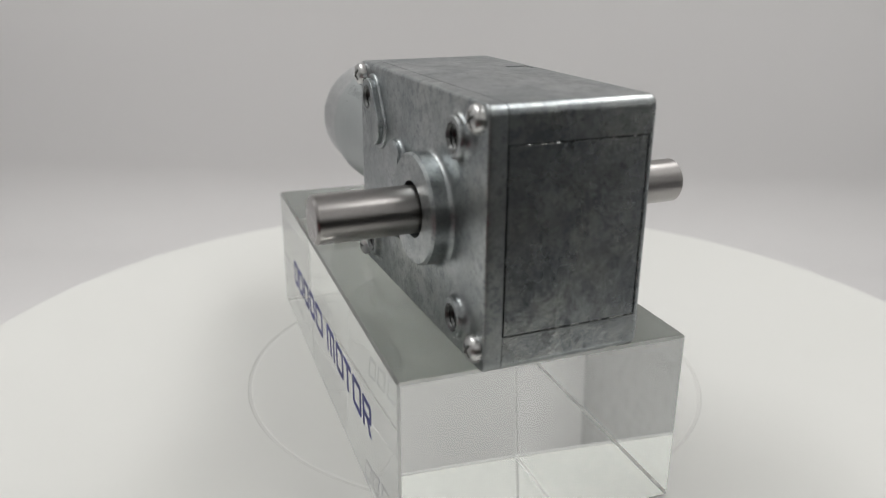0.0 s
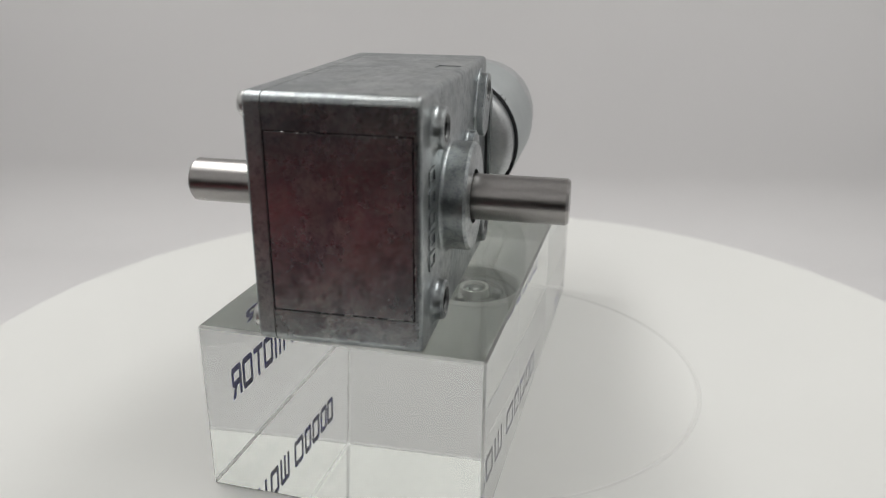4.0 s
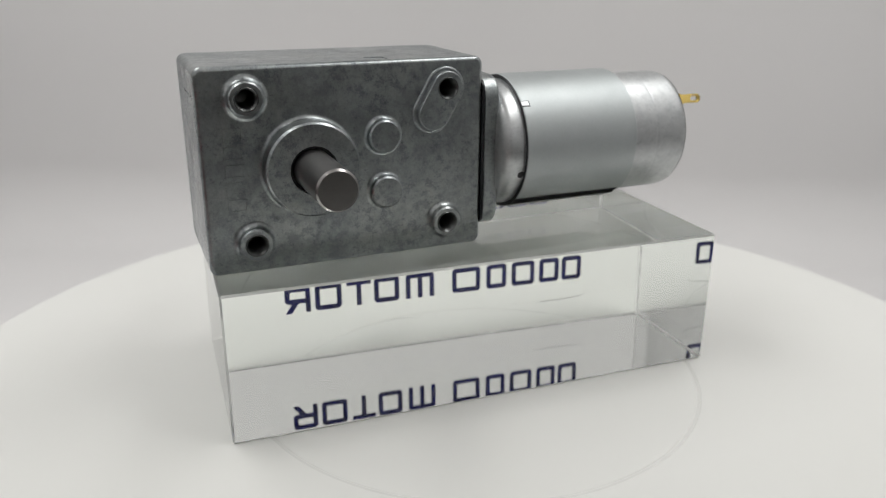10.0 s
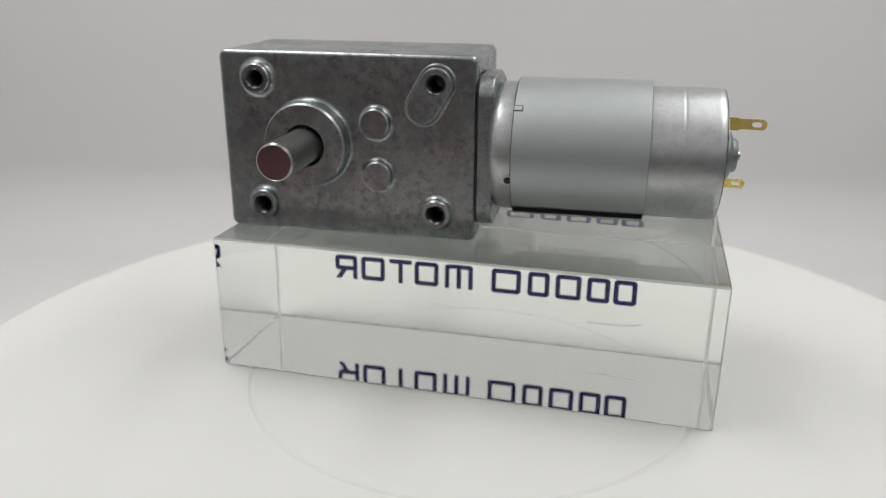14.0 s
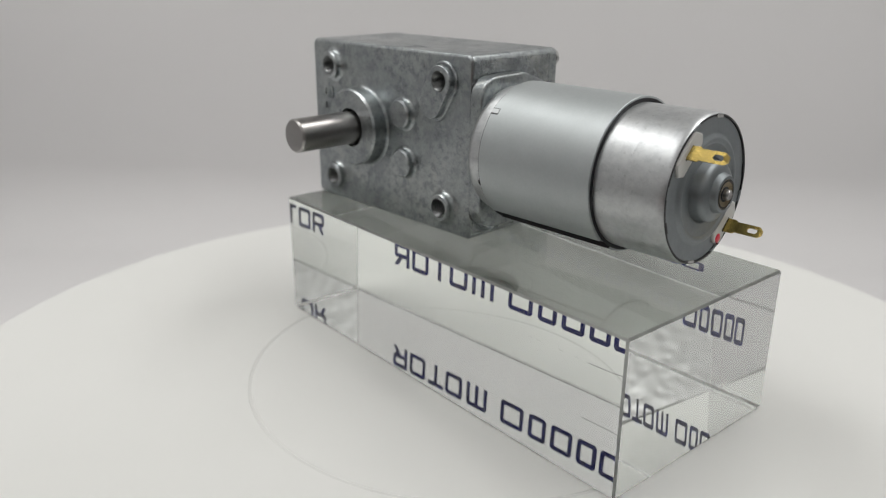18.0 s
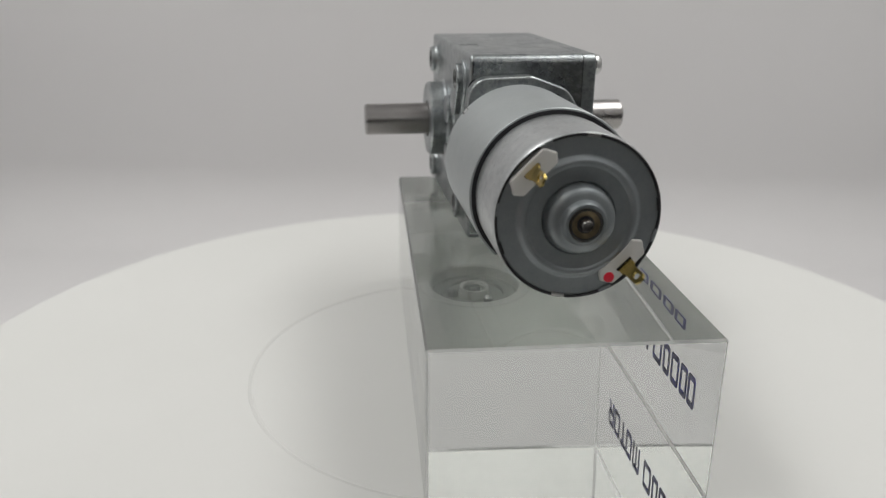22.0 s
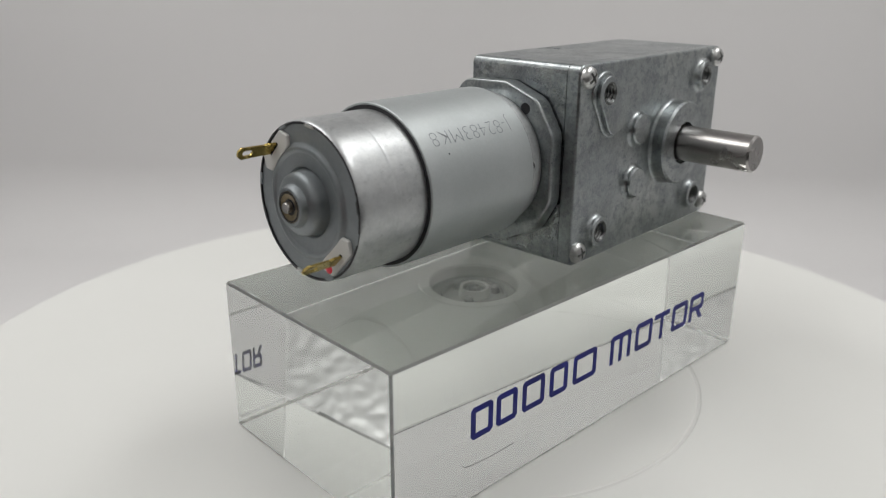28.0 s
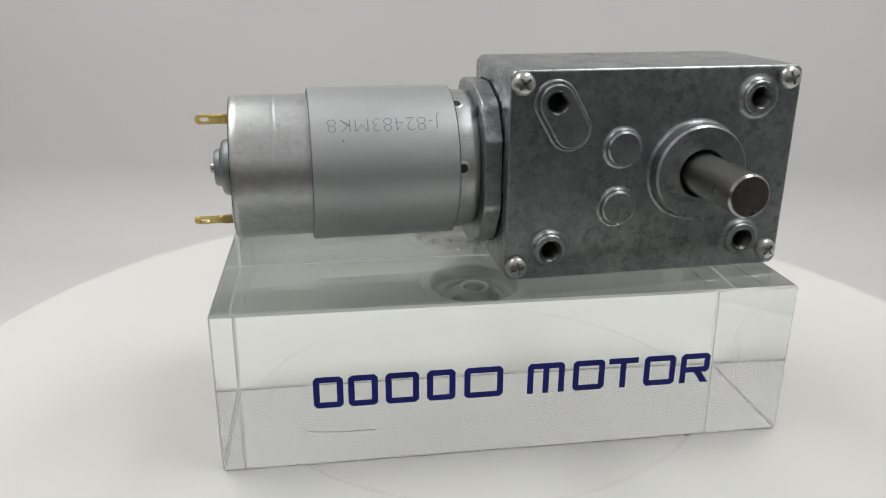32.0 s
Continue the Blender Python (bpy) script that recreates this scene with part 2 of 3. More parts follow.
FLOOR_Z = -58.0
shell("", -1600, 1600, -1700, 1200, -800, 1700, ROOM, "plain pale grey wall of the dim room")
shell("photo_box_", -318, 300, -215, 342, FLOOR_Z - 4, 402, LINING, "white inner side of the photo light box", True)


def build_table():
    """The table on which the photo box stands."""
    bm = box(-620, 620, -720, 420, FLOOR_Z - 42, FLOOR_Z - 14.5, 3, 2)
    top = new("table")
    tagged(top, "plain dark grey table under the photo light box", "table")
    part("tabletop", bm, TABLE, top)
    for x in (-580, 580):
        for y in (-680, 380):
            part("leg", box(x - 22, x + 22, y - 22, y + 22, -799.5, FLOOR_Z - 42.2, 2, 2), TABLE, top)


def build_bounce_panel():
    """An unseen white panel, added above the photo box's opening to bounce light onto the metal."""
    ob = new("front_bounce_panel", mesh_of("bounce_panel", box(-328, 310, -225, -215.5, 98, 412), LINING, 0))
    tagged(ob, "unseen white panel added above the front opening to bounce light", "wall", "", "structure")


build_table()
build_bounce_panel()


def build_backdrop():
    """One white sheet that lies on the floor, bends up and hangs before the back wall."""
    r, y1, thick = 40.0, 264.0, 0.8
    inner = [(-148.0, FLOOR_Z), (y1 - r, FLOOR_Z)]
    inner += [(y1 - r + r * sin(pi / 2 * i / 24), FLOOR_Z + r - r * cos(pi / 2 * i / 24)) for i in range(1, 25)]
    inner += [(y1, 398.0)]
    r2 = r + thick
    outer = [(y1 + thick, 398.0)]
    outer += [(y1 - r + r2 * sin(pi / 2 * i / 24), FLOOR_Z + r - r2 * cos(pi / 2 * i / 24)) for i in range(24, 0, -1)]
    outer += [(y1 - r, FLOOR_Z - thick), (-148.0, FLOOR_Z - thick)]
    ob = new("backdrop", mesh_of("backdrop", prism(inner + outer, -317.5, 299.5, "x"), SHEET, 40))
    tagged(ob, "seamless white backdrop sheet curving up behind the turntable", "backdrop", "", "structure")


build_backdrop()


# ---------------------------------------------------------------- turntable
def build_turntable():
    top = new("turntable")
    tagged(top, "round white motorised turntable disc on the box floor", "turntable")
    R = 128.0
    prof = [(0, -3.9), (10.2, -3.9), (10.2, -0.8), (10.6, -0.35), (12.9, -0.2), (13.1, -0.36), (13.6, -0.36), (13.8, -0.2), (51.7, -0.2), (51.9, -0.24), (52.0, -0.36), (52.15, -0.44), (52.65, -0.44), (52.8, -0.36), (52.9, -0.24), (53.1, -0.2)]
    prof += [(R - 1.0, -0.2), (R - 0.3, -0.5), (R, -1.2), (R, -11.0), (R - 1, -12), (0, -12)]
    part("disc", lathe(prof, "z", seg=192), WHITE, top)
    part("base", lathe([(0, FLOOR_Z + 1), (100, FLOOR_Z + 1), (101, FLOOR_Z + 2), (101, -12.5), (0, -12.5)], "z", seg=96), WHITE, top)
    part("groove_ring", lathe([(52.12, -0.46), (52.68, -0.46), (52.68, -0.425), (52.12, -0.425)], "z", seg=128, close=True), GROOVE, top)
    hub = part("hub", lathe([(0, -2.3), (2.5, -2.3), (2.7, -1.5), (3.3, -1.4), (3.6, -3.1), (6.7, -3.2), (6.9, -2.5), (7.6, -2.5), (7.8, -3.2), (9.7, -3.2), (10.1, -2.8), (10.1, -3.7), (0, -3.7)], "z", seg=64), HUBCAP, top, "grey sunken hub in the turntable's centre")
    bolt = [(1.4 * cos(pi / 3 * i), 1.4 * sin(pi / 3 * i)) for i in range(6)]
    part("bolt", prism(bolt, -2.4, -1.2, "z", bevel=0.15, seg=1), NICKEL, hub)
    part("collar", lathe([(2.55, -2.25), (2.68, -1.35), (3.35, -1.25), (3.7, -3.05)], "z", seg=48), WHITE, hub)
    for i in range(3):
        a = 2 * pi * i / 3 + 0.5
        part("stud", lathe([(0, -1.5), (0.6, -1.6), (1.0, -2.0), (1.1, -3.3), (0, -3.3)], "z", (5.2 * cos(a), 5.2 * sin(a), 0), 16), NICKEL, hub)
    part("centre_ring", lathe([(13.2, -0.345), (13.5, -0.345), (13.5, -0.33), (13.2, -0.33)], "z", seg=96, close=True), GROOVE, top)
    return top


# ---------------------------------------------------------------- acrylic block
BL, BW, BH = 112.7, 51.0, 32.28


def glyph(kind, w, h, s):
    """A sign of plain strokes in a field w by h: convex pieces of one outline."""
    def bar(x0, x1, y0, y1):
        return [(x0, y0), (x1, y0), (x1, y1), (x0, y1)]
    k = 0.55 * s
    ring = [[(k, 0), (w - k, 0), (w - s, s), (s, s)], [(0, k), (k, 0), (s, s), (s, h - s), (k, h), (0, h - k)],
            [(s, h - s), (w - s, h - s), (w - k, h), (k, h)], [(w - s, s), (w - k, 0), (w, k), (w, h - k), (w - k, h), (w - s, h - s)]]
    if kind in "O#":
        return ring
    if kind == "M":
        return [bar(0, s, 0, h - s), bar(w / 2 - s / 2, w / 2 + s / 2, 0, h - s), bar(w - s, w, 0, h - s),
                [(0, h - s), (w, h - s), (w, h - k), (w - k, h), (k, h), (0, h - k)]]
    if kind == "T":
        return [bar(0, w, h - s, h), bar(w / 2 - s / 2, w / 2 + s / 2, 0, h - s)]
    if kind == "R":
        m = h * 0.36
        return [bar(0, s, 0, h - s), bar(s, w - s, m, m + s), [(0, h - s), (w - s, h - s), (w - k, h), (k, h), (0, h - k)],
                [(w - s, m), (w - k, m), (w, m + k), (w, h - k), (w - k, h), (w - s, h - s)],
                [(w * 0.48, m), (w - s * 1.35, 0), (w, 0), (w * 0.48 + s * 1.3, m)]]
    return []


def build_block():
    top = new("acrylic_block")
    tagged(top, "clear acrylic display block with dark blue lettering on one long face", "display block")
    body = part("body", box(-BL / 2, BL / 2, -BW / 2, BW / 2, 0.0, BH, 0.42, 1), GLASS, top, smooth=0)
    body.data.materials.append(EDGE)
    for f in body.data.polygons:
        if max(abs(c) for c in f.normal) < 0.99:
            f.material_index = 1
    # the first five signs are the maker's mark and stay plain frames; then the word
    fields = [("#", 38.6, 33.0), ("#", 32.1, 26.5), ("#", 25.1, 18.7), ("#", 17.2, 11.7), ("#", 10.0, 2.4),
              ("M", -2.4, -9.8), ("O", -11.5, -17.9), ("T", -18.7, -24.7), ("O", -26.0, -32.5), ("R", -33.6, -39.7)]
    z0, h, y = 12.35, 6.5, BW / 2 + 0.03
    for kind, xa, xb in fields:
        bm = bmesh.new()
        for poly in glyph(kind, xa - xb, h, 1.2):
            lo = [bm.verts.new((xa - u, y - 0.09, z0 + v)) for u, v in poly]
            hi = [bm.verts.new((xa - u, y, z0 + v)) for u, v in poly]
            bm.faces.new(lo)
            bm.faces.new(hi[::-1])
            n = len(lo)
            for i in range(n):
                bm.faces.new((lo[i], hi[i], hi[(i + 1) % n], lo[(i + 1) % n]))
        part("mark" if kind == "#" else "letter", bm, INK, top, "", 0)
    # a long shallow scratch under the lettering
    line = [(40.6, 8.3), (40.0, 7.7), (38.6, 7.3), (33.5, 6.9), (27.0, 6.9)]
    bm = bmesh.new()
    dashes = list(zip(line[:4], line[1:5])) + [((24.0, 7.0), (23.0, 7.1)), ((20.0, 7.2), (18.6, 7.2)), ((13.2, 7.3), (12.0, 7.3)), ((10.6, 7.35), (9.4, 7.4)), ((-8.0, 7.3), (-14.0, 7.4))]
    for (xa, za), (xb, zb) in dashes:
        w = 0.06 if xa > 30 else 0.03
        bm.faces.new([bm.verts.new((x, BW / 2 + 0.012, z)) for x, z in ((xa, za - w), (xb, zb - w), (xb, zb + w), (xa, za + w))])
    part("scratch", bm, SEAM, top, "", 0)
    return top


# ---------------------------------------------------------------- gear motor
GX0, GX1, GZ0, GZ1 = -58.7, 0.2, 31.40, 72.4
FACE_F, COVER0, FACE_B = -2.1, 22.75, 25.7
HOLES = [(-49.5, 66.4), (-49.5, 37.6), (-8.5, 66.4), (-8.5, 37.6)]
HUB = (-37.8, 52.4)
PIPS = [(-22.3, 57.4), (-22.0, 45.7)]
MY, MZ = 6.7, 52.1
OFF = Vector((-29.0, 11.8, GZ0))


def moved(bm):
    bmesh.ops.translate(bm, vec=-OFF, verts=bm.verts)
    return bm


def tube_hole(axis, at, h0, h1, r_out, r_in):
    """A threaded bore: a ridged tube from the rim down to a closed end."""
    prof = [(r_out, h1 - 0.25), (r_out - 0.25, h1), (r_in + 0.35, h1), (r_in, h1 - 0.35)]
    h, k = h1 - 0.5, 0
    while h > h0 + 0.4:
        prof.append((r_in + (0.2 if k % 2 else -0.05), h))
        h -= 0.33
        k += 1
    prof += [(r_in, h0), (0, h0 - 0.6)]
    return lathe(prof, axis, at, 40)


def fillet_foot(r, foot, h0, h1, n=6):
    """Profile of a boss that runs out into the face with a hollow fillet."""
    out = [(r + foot, h0 - 0.3), (r + foot, h0)]
    rise = min(foot, (h1 - h0) * 0.8)
    out += [(r + foot * (1 - sin(pi / 2 * i / n)), h0 + rise * (1 - cos(pi / 2 * i / n))) for i in range(1, n + 1)]
    return out


def face_features(gm, axis, face, rim, hub_rim, tip):
    """Bosses, hub and shaft end on one broad side. Heights run out of the face."""
    sgn = -1 if axis == "-y" else 1
    u = (lambda x: x) if axis == "-y" else (lambda x: -x)
    h0, h1, hh = sgn * face, sgn * rim, sgn * hub_rim
    for x, z in HOLES:
        if (x, z) == (-8.5, 66.4):
            slot = stadium((u(-8.5), 66.4), (u(-11.5), 61.2), 3.45)
            wide = stadium((u(-8.5), 66.4), (u(-11.5), 61.2), 4.3)
            bm = carved(join(prism(slot, h0 - 0.3, h1, axis, bevel=0.3)), [lathe([(0, h0 - 2), (2.3, h0 - 2), (2.3, h1 + 1), (0, h1 + 1)], axis, (x, 0, z), 32)], CAST, "slot")
            boss = part("slotted_boss", moved(bm), CAST, gm)
            bore = lathe([(0, h0 - 2), (2.3, h0 - 2), (2.3, h1 + 1), (0, h1 + 1)], axis, (x, 0, z), 32)
            part("fillet", moved(carved(prism(wide, h0 - 0.3, h0 + 0.55, axis, bevel=0.5), [bore], CAST, "fillet")), CAST, boss)
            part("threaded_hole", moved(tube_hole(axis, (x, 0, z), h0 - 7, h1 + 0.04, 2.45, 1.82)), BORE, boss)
            continue
        prof = fillet_foot(3.35, 1.2, h0, h1) + [(3.35, h1 - 0.35), (3.05, h1 - 0.02), (2.35, h1 - 0.02), (2.35, h0 - 6.8)]
        boss = part("boss", moved(lathe(prof, axis, (x, 0, z), 48)), CAST, gm)
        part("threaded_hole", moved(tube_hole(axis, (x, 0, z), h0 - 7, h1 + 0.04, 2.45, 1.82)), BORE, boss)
    for x, z in PIPS:
        prof = fillet_foot(3.35, 0.9, h0, h1) + [(3.35, h1 - 0.3), (3.0, h1), (2.2, h1), (0, h1)]
        part("pip", moved(lathe(prof, axis, (x, 0, z), 48)), CAST, gm)
    prof = fillet_foot(9.4, 0.8, h0, hh) + [(9.4, hh - 0.45), (9.0, hh), (4.75, hh), (4.75, hh - 1.6), (3.9, hh - 1.6)]
    hub = part("bearing_hub", moved(lathe(prof, axis, (HUB[0], 0, HUB[1]), 96)), CAST, gm)
    part("shaft_gap", moved(lathe([(4.74, hh - 1.5), (3.95, hh - 1.5)], axis, (HUB[0], 0, HUB[1]), 64)), DARK, hub)
    prof = [(4.0, hh - 3), (4.0, sgn * tip - 0.45), (3.6, sgn * tip), (0, sgn * tip)]
    part("output_shaft", moved(lathe(prof, axis, (HUB[0], 0, HUB[1]), 64)), STEEL, gm, "ground steel output shaft with a chamfered end")


def ring_text(body, x0, angle, radius, height):
    """A line of writing bent round the motor, thin and flat."""
    cu = bpy.data.curves.new("code", "FONT")
    cu.body, cu.size, cu.offset = body, height * 1.38, -0.128
    ob = new("code", cu)
    bpy.context.view_layer.update()
    me = bpy.data.meshes.new_from_object(ob.evaluated_get(bpy.context.evaluated_depsgraph_get()))
    bpy.data.objects.remove(ob)
    bm = bmesh.new()
    bm.from_mesh(me)
    bpy.data.meshes.remove(me)
    bmesh.ops.triangulate(bm, faces=bm.faces[:])
    bmesh.ops.subdivide_edges(bm, edges=bm.edges[:], cuts=3, use_grid_fill=True)
    wide = max(v.co.x for v in bm.verts)
    for v in bm.verts:
        a = angle - v.co.y / radius
        v.co = Vector((x0 + v.co.x * 21.3 / wide, MY + radius * cos(a), MZ + radius * sin(a)))
    return bm


def build_motor(gm):
    ax = (0, MY, MZ)
    # can, with a rounded rear rim
    can = [(0, 3.0), (9.0, 3.0), (12.6, 3.3), (13.9, 4.4), (14.2, 5.6), (14.2, 8.0), (14.05, 8.2), (14.05, 42.5), (14.05, 42.75), (14.01, 42.95), (14.01, 43.25), (14.05, 43.45), (14.05, 43.7), (14.05, 49.6), (14.02, 50.2), (13.93, 50.7), (13.8, 51.1), (13.62, 51.3), (13.5, 51.2), (13.5, 50.3), (0, 50.3)]
    body = part("motor_can", moved(lathe(can, "x", ax, 128)), CAN, gm, "bright plated steel motor can")
    # sleeve of rolled sheet with an open seam underneath
    n, a0, gap = 120, radians(234.5), 0.125
    bm = bmesh.new()
    rows = []
    for i in range(n + 1):
        a = a0 + gap + (2 * pi - 2 * gap) * i / n
        rows.append([bm.verts.new((x, MY + r * cos(a), MZ + r * sin(a))) for r, x in ((14.0, 8.4), (15.05, 8.4), (15.2, 8.55), (15.2, 36.25), (15.05, 36.4), (14.0, 36.4))])
    for p, q in zip(rows, rows[1:]):
        for k in range(6):
            bm.faces.new((p[k], p[(k + 1) % 6], q[(k + 1) % 6], q[k]))
    bm.faces.new(rows[0])
    bm.faces.new(rows[-1][::-1])
    sleeve = part("sleeve", moved(bm), SLEEVE, gm, "satin grey sheet sleeve with an open seam")
    for side in (-1, 1):
        seam = part("seam", moved(box(8.45, 36.35, -0.9, 0.04, -0.12, 0.12)), DARK, sleeve)
        seam.matrix_basis = turn_about(a0 + side * (gap - 0.006), 15.15)
    # dark ring puts the sleeve end's dim reflection into its colour
    part("dark_edge_ring", moved(lathe([(13.9, 36.42), (14.78, 36.42), (14.78, 36.47), (13.9, 36.47)], "x", ax, 96, close=True)), SEAM, sleeve)
    part("dark_edge_ring", moved(lathe([(14.25, 8.30), (15.05, 8.30), (15.05, 8.38), (14.25, 8.38)], "x", ax, 96, close=True)), SEAM, sleeve)
    part("code", moved(ring_text("J-82483MK8", 11.9, radians(45.5), 15.23, 3.1)), ENGRAVE, sleeve, "engraved part code", 0)
    part("dent", moved(lathe([(0, 0.03), (0.14, 0.03), (0.16, -0.1), (0, -0.1)], "y", (30.4, 0, 0), 10)), DARK, sleeve).matrix_basis = turn_about(radians(28.5), 15.2)
    # notch in the sleeve's front edge and vents in the can's shoulder
    a = radians(138)
    part("notch", moved(box(8.38, 10.3, -0.09, 0.035, -0.75, 0.75, 0.02, 2)), SEAM, sleeve).matrix_basis = turn_about(a, 15.17)
    part("notch_floor", moved(box(8.37, 10.1, -0.09, 0.042, -0.6, 0.42, 0.02, 2)), CAN, sleeve).matrix_basis = turn_about(a, 15.17)
    for deg in (200, 5, 62):
        # a punched hole under the sleeve's edge, with a dished lip
        lip = part("vent", moved(lathe([(0.85, 0.12), (1.05, 0.16), (1.45, 0.05), (1.6, -0.15)], "y", (7.7, 0, 0), 28)), CAN, body)
        lip.matrix_basis = turn_about(radians(deg), 14.12)
        hole = part("vent_hole", moved(lathe([(0, 0.05), (0.86, 0.05), (0.86, -0.2), (0, -0.2)], "y", (7.7, 0, 0), 24)), DARK, body)
        hole.matrix_basis = turn_about(radians(deg), 14.15)
    # rear end cap
    cap = [(13.42, 50.4), (13.42, 50.95), (13.25, 51.1), (10.5, 51.1), (10.1, 51.2), (9.7, 51.55), (9.4, 51.7), (9.0, 51.7), (8.7, 51.5), (8.45, 51.35), (6.2, 51.3), (5.9, 51.0), (5.7, 51.3),
           (5.6, 52.5), (5.4, 53.1), (5.0, 53.5), (4.4, 53.7), (3.95, 53.75), (3.75, 53.9), (3.6, 54.6), (3.3, 55.0), (2.8, 55.05), (2.7, 54.7), (0, 54.7)]
    cap_ob = part("end_cap", moved(lathe(cap, "x", ax, 96)), CAP, gm, "grey plated rear end cap with pressed rings")
    part("bearing", moved(lathe([(2.68, 54.65), (2.68, 55.0), (2.3, 55.0), (1.6, 54.85), (1.3, 54.7)], "x", ax, 48)), BRONZE, cap_ob, "dark bronze bearing")
    part("motor_shaft", moved(lathe([(0.98, 54.4), (0.98, 55.6), (0.8, 55.85), (0.5, 55.8), (0, 55.8)], "x", ax, 32)), STEEL, cap_ob)
    part("bearing_gap", moved(lathe([(1.0, 54.85), (1.42, 54.85)], "x", ax, 32)), DARK, cap_ob)
    part("bearing_ring", moved(lathe([(2.62, 55.02), (2.4, 55.08), (2.3, 55.04)], "x", ax, 48)), DARK, cap_ob)
    for deg in (83, 8, 200, 258, 293, 345, 172, 116):
        tab = part("crimp_tab", moved(box(50.5, 51.4, -0.45, 0.12, -1.1, 1.1, 0.08, 2)), NICKEL if deg in (83, 258) else SEAM if deg in (8, 200) else CAP, cap_ob)
        tab.matrix_basis = turn_about(radians(deg), 13.55)
    part("rim_gap", moved(lathe([(13.35, 51.0), (13.38, 51.32), (13.72, 51.32), (13.78, 51.25)], "x", ax, 96)), SEAM, cap_ob)
    # two brass tags on milky blocks
    for deg in (135, -45):
        a = radians(deg)
        out = rounded([(-4.8, -0.6), (-3.6, 1.5), (3.6, 1.5), (4.8, -0.6), (3.7, -2.0), (-3.7, -2.0)], 0.5)
        blockm = prism(out, 50.0, 51.7, "x", bevel=0.35)
        for v in blockm.verts:
            # tangential runs along the first axis, radial along the second
            u, w = v.co.y, v.co.z
            v.co = Vector((v.co.x, MY + cos(a) * (11.3 + w) - sin(a) * u, MZ + sin(a) * (11.3 + w) + cos(a) * u))
        ins = part("insulator", moved(blockm), PLASTIC, cap_ob, "milky white plastic insulator")
        tag = rounded([(51.2, -1.4), (53.4, -1.4), (53.8, -1.05), (58.2, -1.05), (58.9, -0.5), (58.9, 0.5), (58.2, 1.05), (53.8, 1.05), (53.4, 1.4), (51.2, 1.4)], 0.35, 3)
        slot = stadium((56.5, 0), (57.5, 0), 0.5, 8)
        bm = carved(prism(tag, -0.2, 0.2, "z"), [prism(slot, -1, 1, "z")], BRASS, "tag")
        for v in bm.verts:
            # the upper tag is bent a little out of true
            turn = radians(-28 if deg == 135 else -8) * min(1.0, max(0.0, (v.co.x - 53.0) / 1.6))
            u, w = v.co.y * cos(turn) - v.co.z * sin(turn), v.co.y * sin(turn) + v.co.z * cos(turn)
            v.co = Vector((v.co.x, MY + cos(a) * (11.6 + w) - sin(a) * u, MZ + sin(a) * (11.6 + w) + cos(a) * u))
        part("terminal", moved(bm), BRASS, ins, "brass solder tag")
        hole = box(51.67, 51.73, -0.3, 0.3, -1.55, 1.55)
        for v in hole.verts:
            w, u = v.co.y, v.co.z
            v.co = Vector((v.co.x, MY + cos(a) * (11.45 + w) - sin(a) * u, MZ + sin(a) * (11.45 + w) + cos(a) * u))
        part("slot", moved(hole), DARK, ins)
        if deg == -45:
            dot = lathe([(0, 51.82), (0.75, 51.8), (0.92, 51.7), (0.92, 51.3), (0, 51.3)], "x", (0, MY + cos(a) * 11.3 + sin(a) * 3.3, MZ + sin(a) * 11.3 - cos(a) * 3.3), 20)
            part("polarity_dot", moved(dot), RED, ins, "red paint dot")


def turn_about(a, radius):
    """A pose for a small piece modelled on the y axis: out to the radius and round the motor's axis."""
    c = Vector((0, MY, MZ)) * MM
    o = OFF * MM
    place = Matrix.Translation(c) @ Matrix.Rotation(a, 4, "X") @ Matrix.Translation((0, radius * MM, 0))
    return Matrix.Translation(-o) @ place @ Matrix.Translation(o)


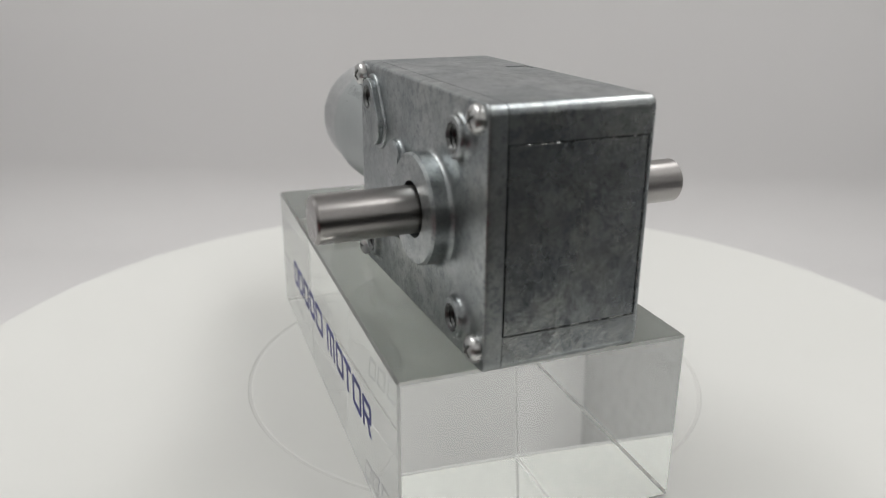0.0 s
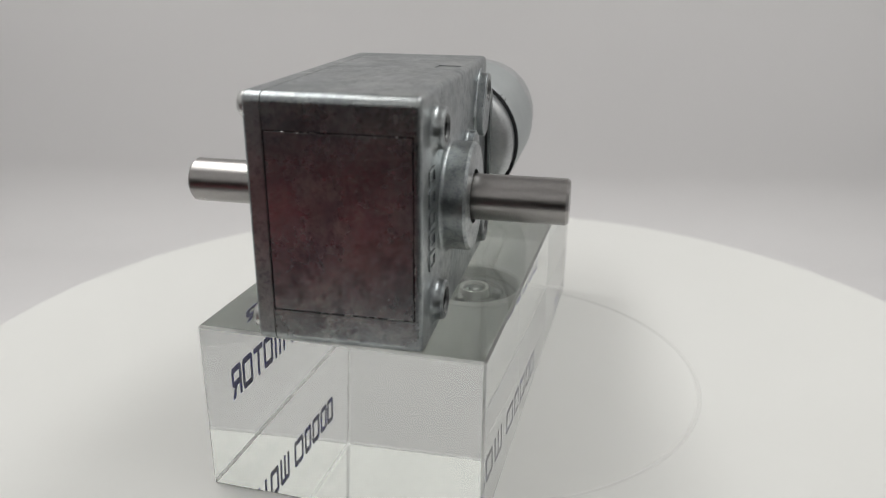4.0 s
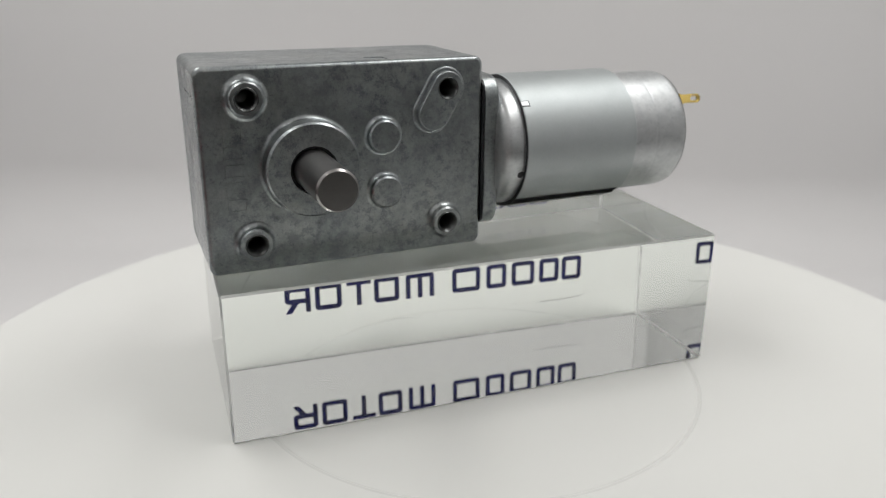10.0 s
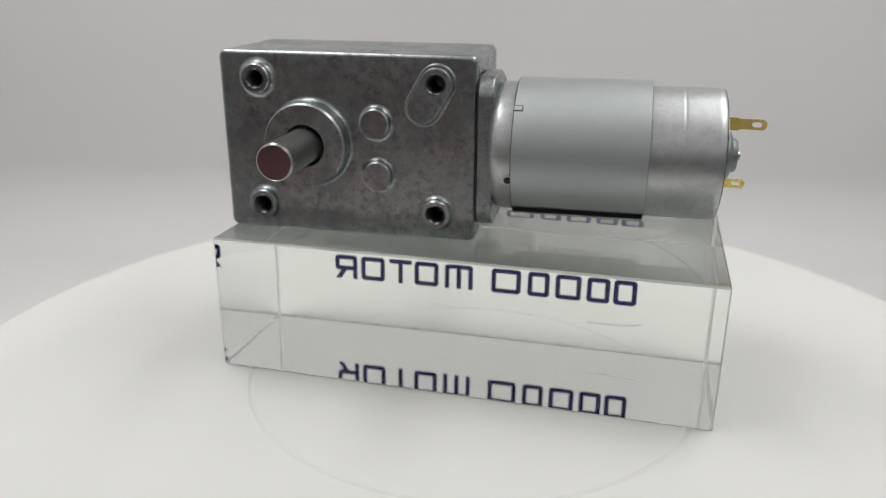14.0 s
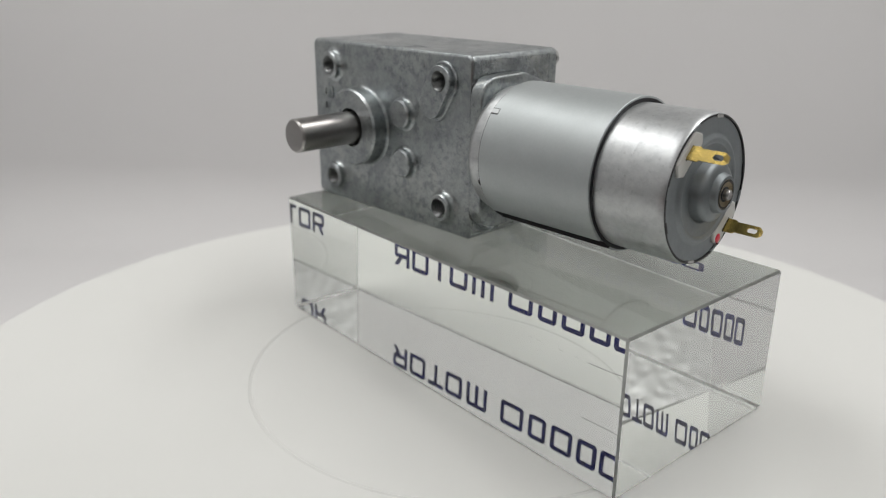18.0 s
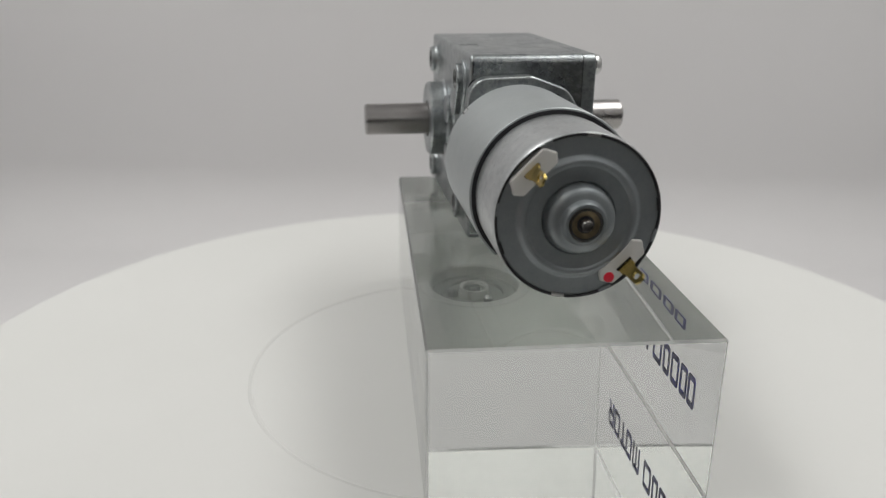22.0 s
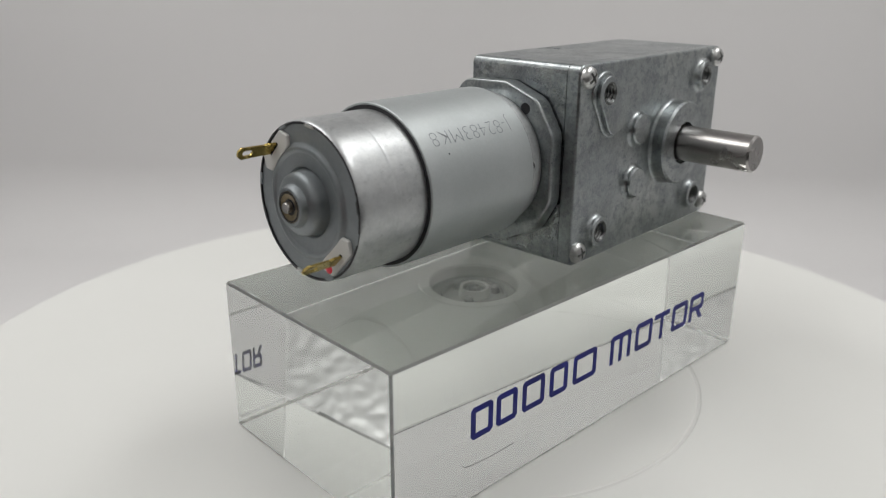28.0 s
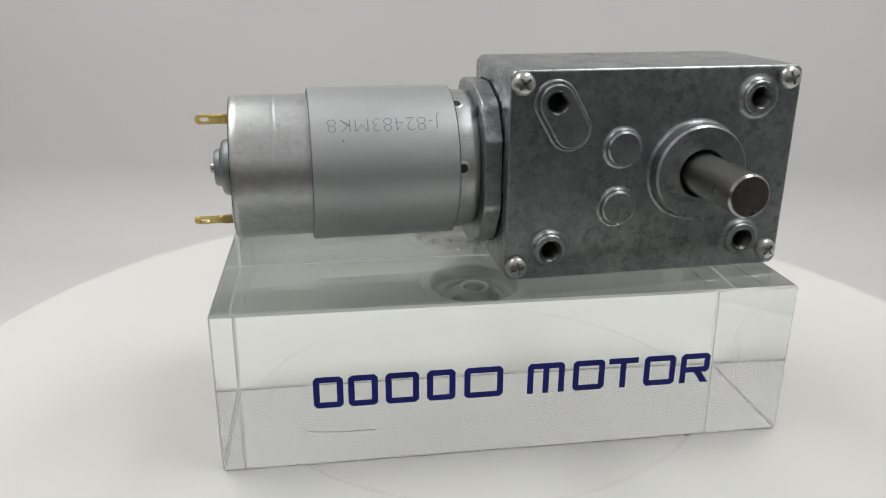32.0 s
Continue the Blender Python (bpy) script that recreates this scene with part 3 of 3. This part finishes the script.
def build_gear_motor():
    gm = new("gear_motor")
    tagged(gm, "grey die-cast worm gear motor with steel shafts on an acrylic block", "gear motor")
    # housing, with bores and a pocket for the end panel
    outline = rounded([(GX0, GZ0), (GX1, GZ0), (GX1, GZ1), (GX0, GZ1)], 1.7)
    bm = prism(outline, -COVER0 + 0.15, -FACE_F, "-y", bevel=0.9, seg=4)
    cuts = [lathe([(0, -8), (2.4, -8), (2.4, 9), (0, 9)], "-y", (x, 0, z), 32) for x, z in HOLES]
    cuts.append(box(GX0 - 1, GX0 + 0.8, -0.97, 22.62, 37.16, 66.64))
    cuts.append(box(-24.2, -20.2, -0.6, 3.8, GZ1 - 0.14, GZ1 + 1))
    housing = part("housing", moved(carved(bm, cuts, CAST, "housing")), CAST, gm, "grey die-cast zinc gearbox housing", 30)
    housing.data.materials.append(CAST_END)
    for f in housing.data.polygons:
        f.material_index = 1 if abs(f.normal.x) > 0.95 else 0
    part("end_panel", moved(box(GX0 + 0.0, GX0 + 0.78, -0.71, 22.42, 37.42, 66.38, 0.05, 2)), CAST_END, housing, "flush cast end panel with stains")
    rng = random.Random(11)
    pits = [(15.2 + rng.gauss(0, 1.0), 46.7 + rng.gauss(0, 0.9), rng.uniform(0.07, 0.2)) for _ in range(16)]
    pits += [(10.9 + rng.gauss(0, 0.5), 45.7 + rng.gauss(0, 0.4), rng.uniform(0.07, 0.18)) for _ in range(7)]
    pits += [(rng.uniform(0, 21), rng.uniform(39, 65), rng.uniform(0.05, 0.11)) for _ in range(16)]
    spots = [lathe([(0, GX0 + 0.035), (r * 0.7, GX0 + 0.03), (r, GX0 + 0.07), (0, GX0 + 0.07)], "x", (0, y, z), 7) for y, z, r in pits]
    part("pit_marks", moved(join(*spots)), DARK, housing)
    burrs = []
    for k in range(34):
        q, w = rng.uniform(0.1, 0.4), rng.uniform(0.03, 0.055)
        if k < 14:
            y, z = rng.uniform(-0.6, 16), 37.32
        elif k < 19:
            y, z = rng.uniform(0, 21.5), 66.47
        else:
            y, z = -1.0, rng.uniform(38, 56)
        dy, dz = (w, q) if k >= 19 else (q, w)
        burrs.append(box(GX0 - 0.03, GX0 + 0.2, y - dy, y + dy, z - dz, z + dz, 0.02, 1))
    part("burr", moved(join(*burrs)), NICKEL, housing, "bright burrs along the panel joint")
    part("panel_gap", moved(box(GX0 + 0.28, GX0 + 0.82, -0.965, 22.61, 37.165, 66.635)), DARK, housing)
    part("gasket", moved(prism(rounded([(GX0 + .3, GZ0 + .3), (GX1 - .3, GZ0 + .3), (GX1 - .3, GZ1 - .3), (GX0 + .3, GZ1 - .3)], 1.6), -COVER0 - 0.1, -COVER0 + 0.3, "-y")), SEAM, gm)
    # cover plate
    bm = prism([(-x, z) for x, z in rounded([(GX0, GZ0), (GX1, GZ0), (GX1, GZ1), (GX0, GZ1)], 1.7)][::-1], COVER0, FACE_B, "y", bevel=0.55, seg=3)
    cuts = [lathe([(0, 19), (2.4, 19), (2.4, 30), (0, 30)], "y", (x, 0, z), 32) for x, z in HOLES]
    part("cover_plate", moved(carved(bm, cuts, CAST, "cover")), CAST, gm, "cast cover plate held by four screws", 30)
    face_features(gm, "-y", FACE_F, -4.0, -6.5, -22.8)
    face_features(gm, "y", FACE_B, 27.2, 29.2, 45.9)
    # four cross-head screws
    head = lathe([(0, 1.65), (0.9, 1.62), (1.6, 1.4), (2.05, 0.98), (2.2, 0.5), (2.2, 0.0), (0, 0.0)], "y", (0, 0, 0), 32)
    cross = [box(-1.35, 1.35, 0.85, 3, -0.26, 0.26), box(-0.26, 0.26, 0.85, 3, -1.35, 1.35)]
    head = mesh_of("screw", carved(head, cross, NICKEL, "screw"), NICKEL, 30)
    for x, z, a in ((-2.1, 69.9, 40), (-2.0, 34.3, 10), (-55.7, 70.0, 25), (-55.8, 34.8, 50)):
        s = new("screw", head)
        s.parent = gm
        s.matrix_basis = Matrix.Translation((Vector((x, FACE_B, z)) - OFF) * MM) @ Matrix.Rotation(radians(a), 4, "Y")
        tagged(s, "bright cross-head screw")
        part("recess", box(-1.2, 1.2, 0.86, 0.9, -0.24, 0.24), CAST_END, s)
    # raised mark of plain frames beside the hub, reading upwards
    for i in range(5):
        z0 = 44.0 + i * 3.45
        bm = bmesh.new()
        for poly in glyph("#", 2.9, 4.0, 0.6):
            lo = [bm.verts.new((-50.2 - v, FACE_F - 0.26, z0 + u)) for u, v in poly]
            hi = [bm.verts.new((-50.2 - v, FACE_F + 0.1, z0 + u)) for u, v in poly]
            n = len(lo)
            bm.faces.new(lo)
            bm.faces.new(hi[::-1])
            for k in range(n):
                bm.faces.new((lo[k], hi[k], hi[(k + 1) % n], lo[(k + 1) % n]))
        part("raised_mark", moved(bm), CAST, housing, "", 0)
    # flange between gearbox and motor
    fl = rounded([(-3.0, 35.2), (10.5, 34.6), (18.6, 38.4), (22.5, 45.0), (22.5, 59.0), (18.6, 65.4), (10.5, 68.4), (-3.0, 68.0)], 4.5, 6)
    flange = part("flange", moved(prism(fl, 0.6, 3.9, "x", bevel=0.5)), CAST, gm, "grey cast motor flange with chamfered corners")
    part("screw_hole", moved(lathe([(0, 3.93), (0.85, 3.93), (1.05, 3.97), (1.15, 3.93), (1.15, 3.6), (0, 3.6)], "x", (0, 15.7, 63.5), 24)), SEAM, flange)
    part("flange_gap", moved(prism(rounded([(-2.5, 35.8), (10, 35.2), (18.2, 39), (22, 45.4), (22, 58.6), (18.2, 64.9), (10, 67.8), (-2.5, 67.4)], 2), 0.15, 0.65, "x")), SEAM, gm)
    build_motor(gm)
    return gm


def build_reflected_blocks():
    """Unseen blocks added beside the camera: a red one for the metal's red sheen, a grey one under it."""
    # grey block holds the red one up and keeps lower reflections dark
    low = new("grey_reflected_block")
    tagged(low, "unseen matt grey block added on the felt floor, mirrored in the metal", "box")
    part("lower_slab", box(-84, 84, -15, 15, 0, 37, 1.0, 2), GREYCARD, low)
    part("upper_slab", box(-84.6, 84.6, -15.6, 15.6, 37.2, 44, 1.0, 2), GREYCARD, low)
    low.matrix_world = pose(-0.085, -0.196, FLOOR_Z * MM)
    # stands in for an unknown red thing mirrored in the metal
    top = new("red_reflected_block")
    tagged(top, "unseen flat red block added to give the metal its red sheen", "box")
    part("lower_slab", box(-62, 62, -14, 14, 0, 14, 0.8, 2), MAROON, top)
    part("upper_slab", box(-62.6, 62.6, -14.6, 14.6, 14.2, 18, 0.8, 2), MAROON, top)
    top.matrix_world = pose(-0.124, -0.196, (FLOOR_Z + 44.1) * MM)


build_reflected_blocks()
table = build_turntable()
block = build_block()
motor = build_gear_motor()


# ---------------------------------------------------------------- movement
def motions():
    block_at = pose(-0.00115, 0.01037, -0.00089, 0, 0, -3.03)
    motor_at = Matrix.Translation((OFF + Vector((0, 0.29, 0))) * MM)
    for thing, base in ((table, pose(0, 0, -0.0007)), (block, block_at), (motor, motor_at)):
        walk(thing, [(t, pose(0, 0, 0, 0, 0, a) @ base) for t, a in TURN])


motions()
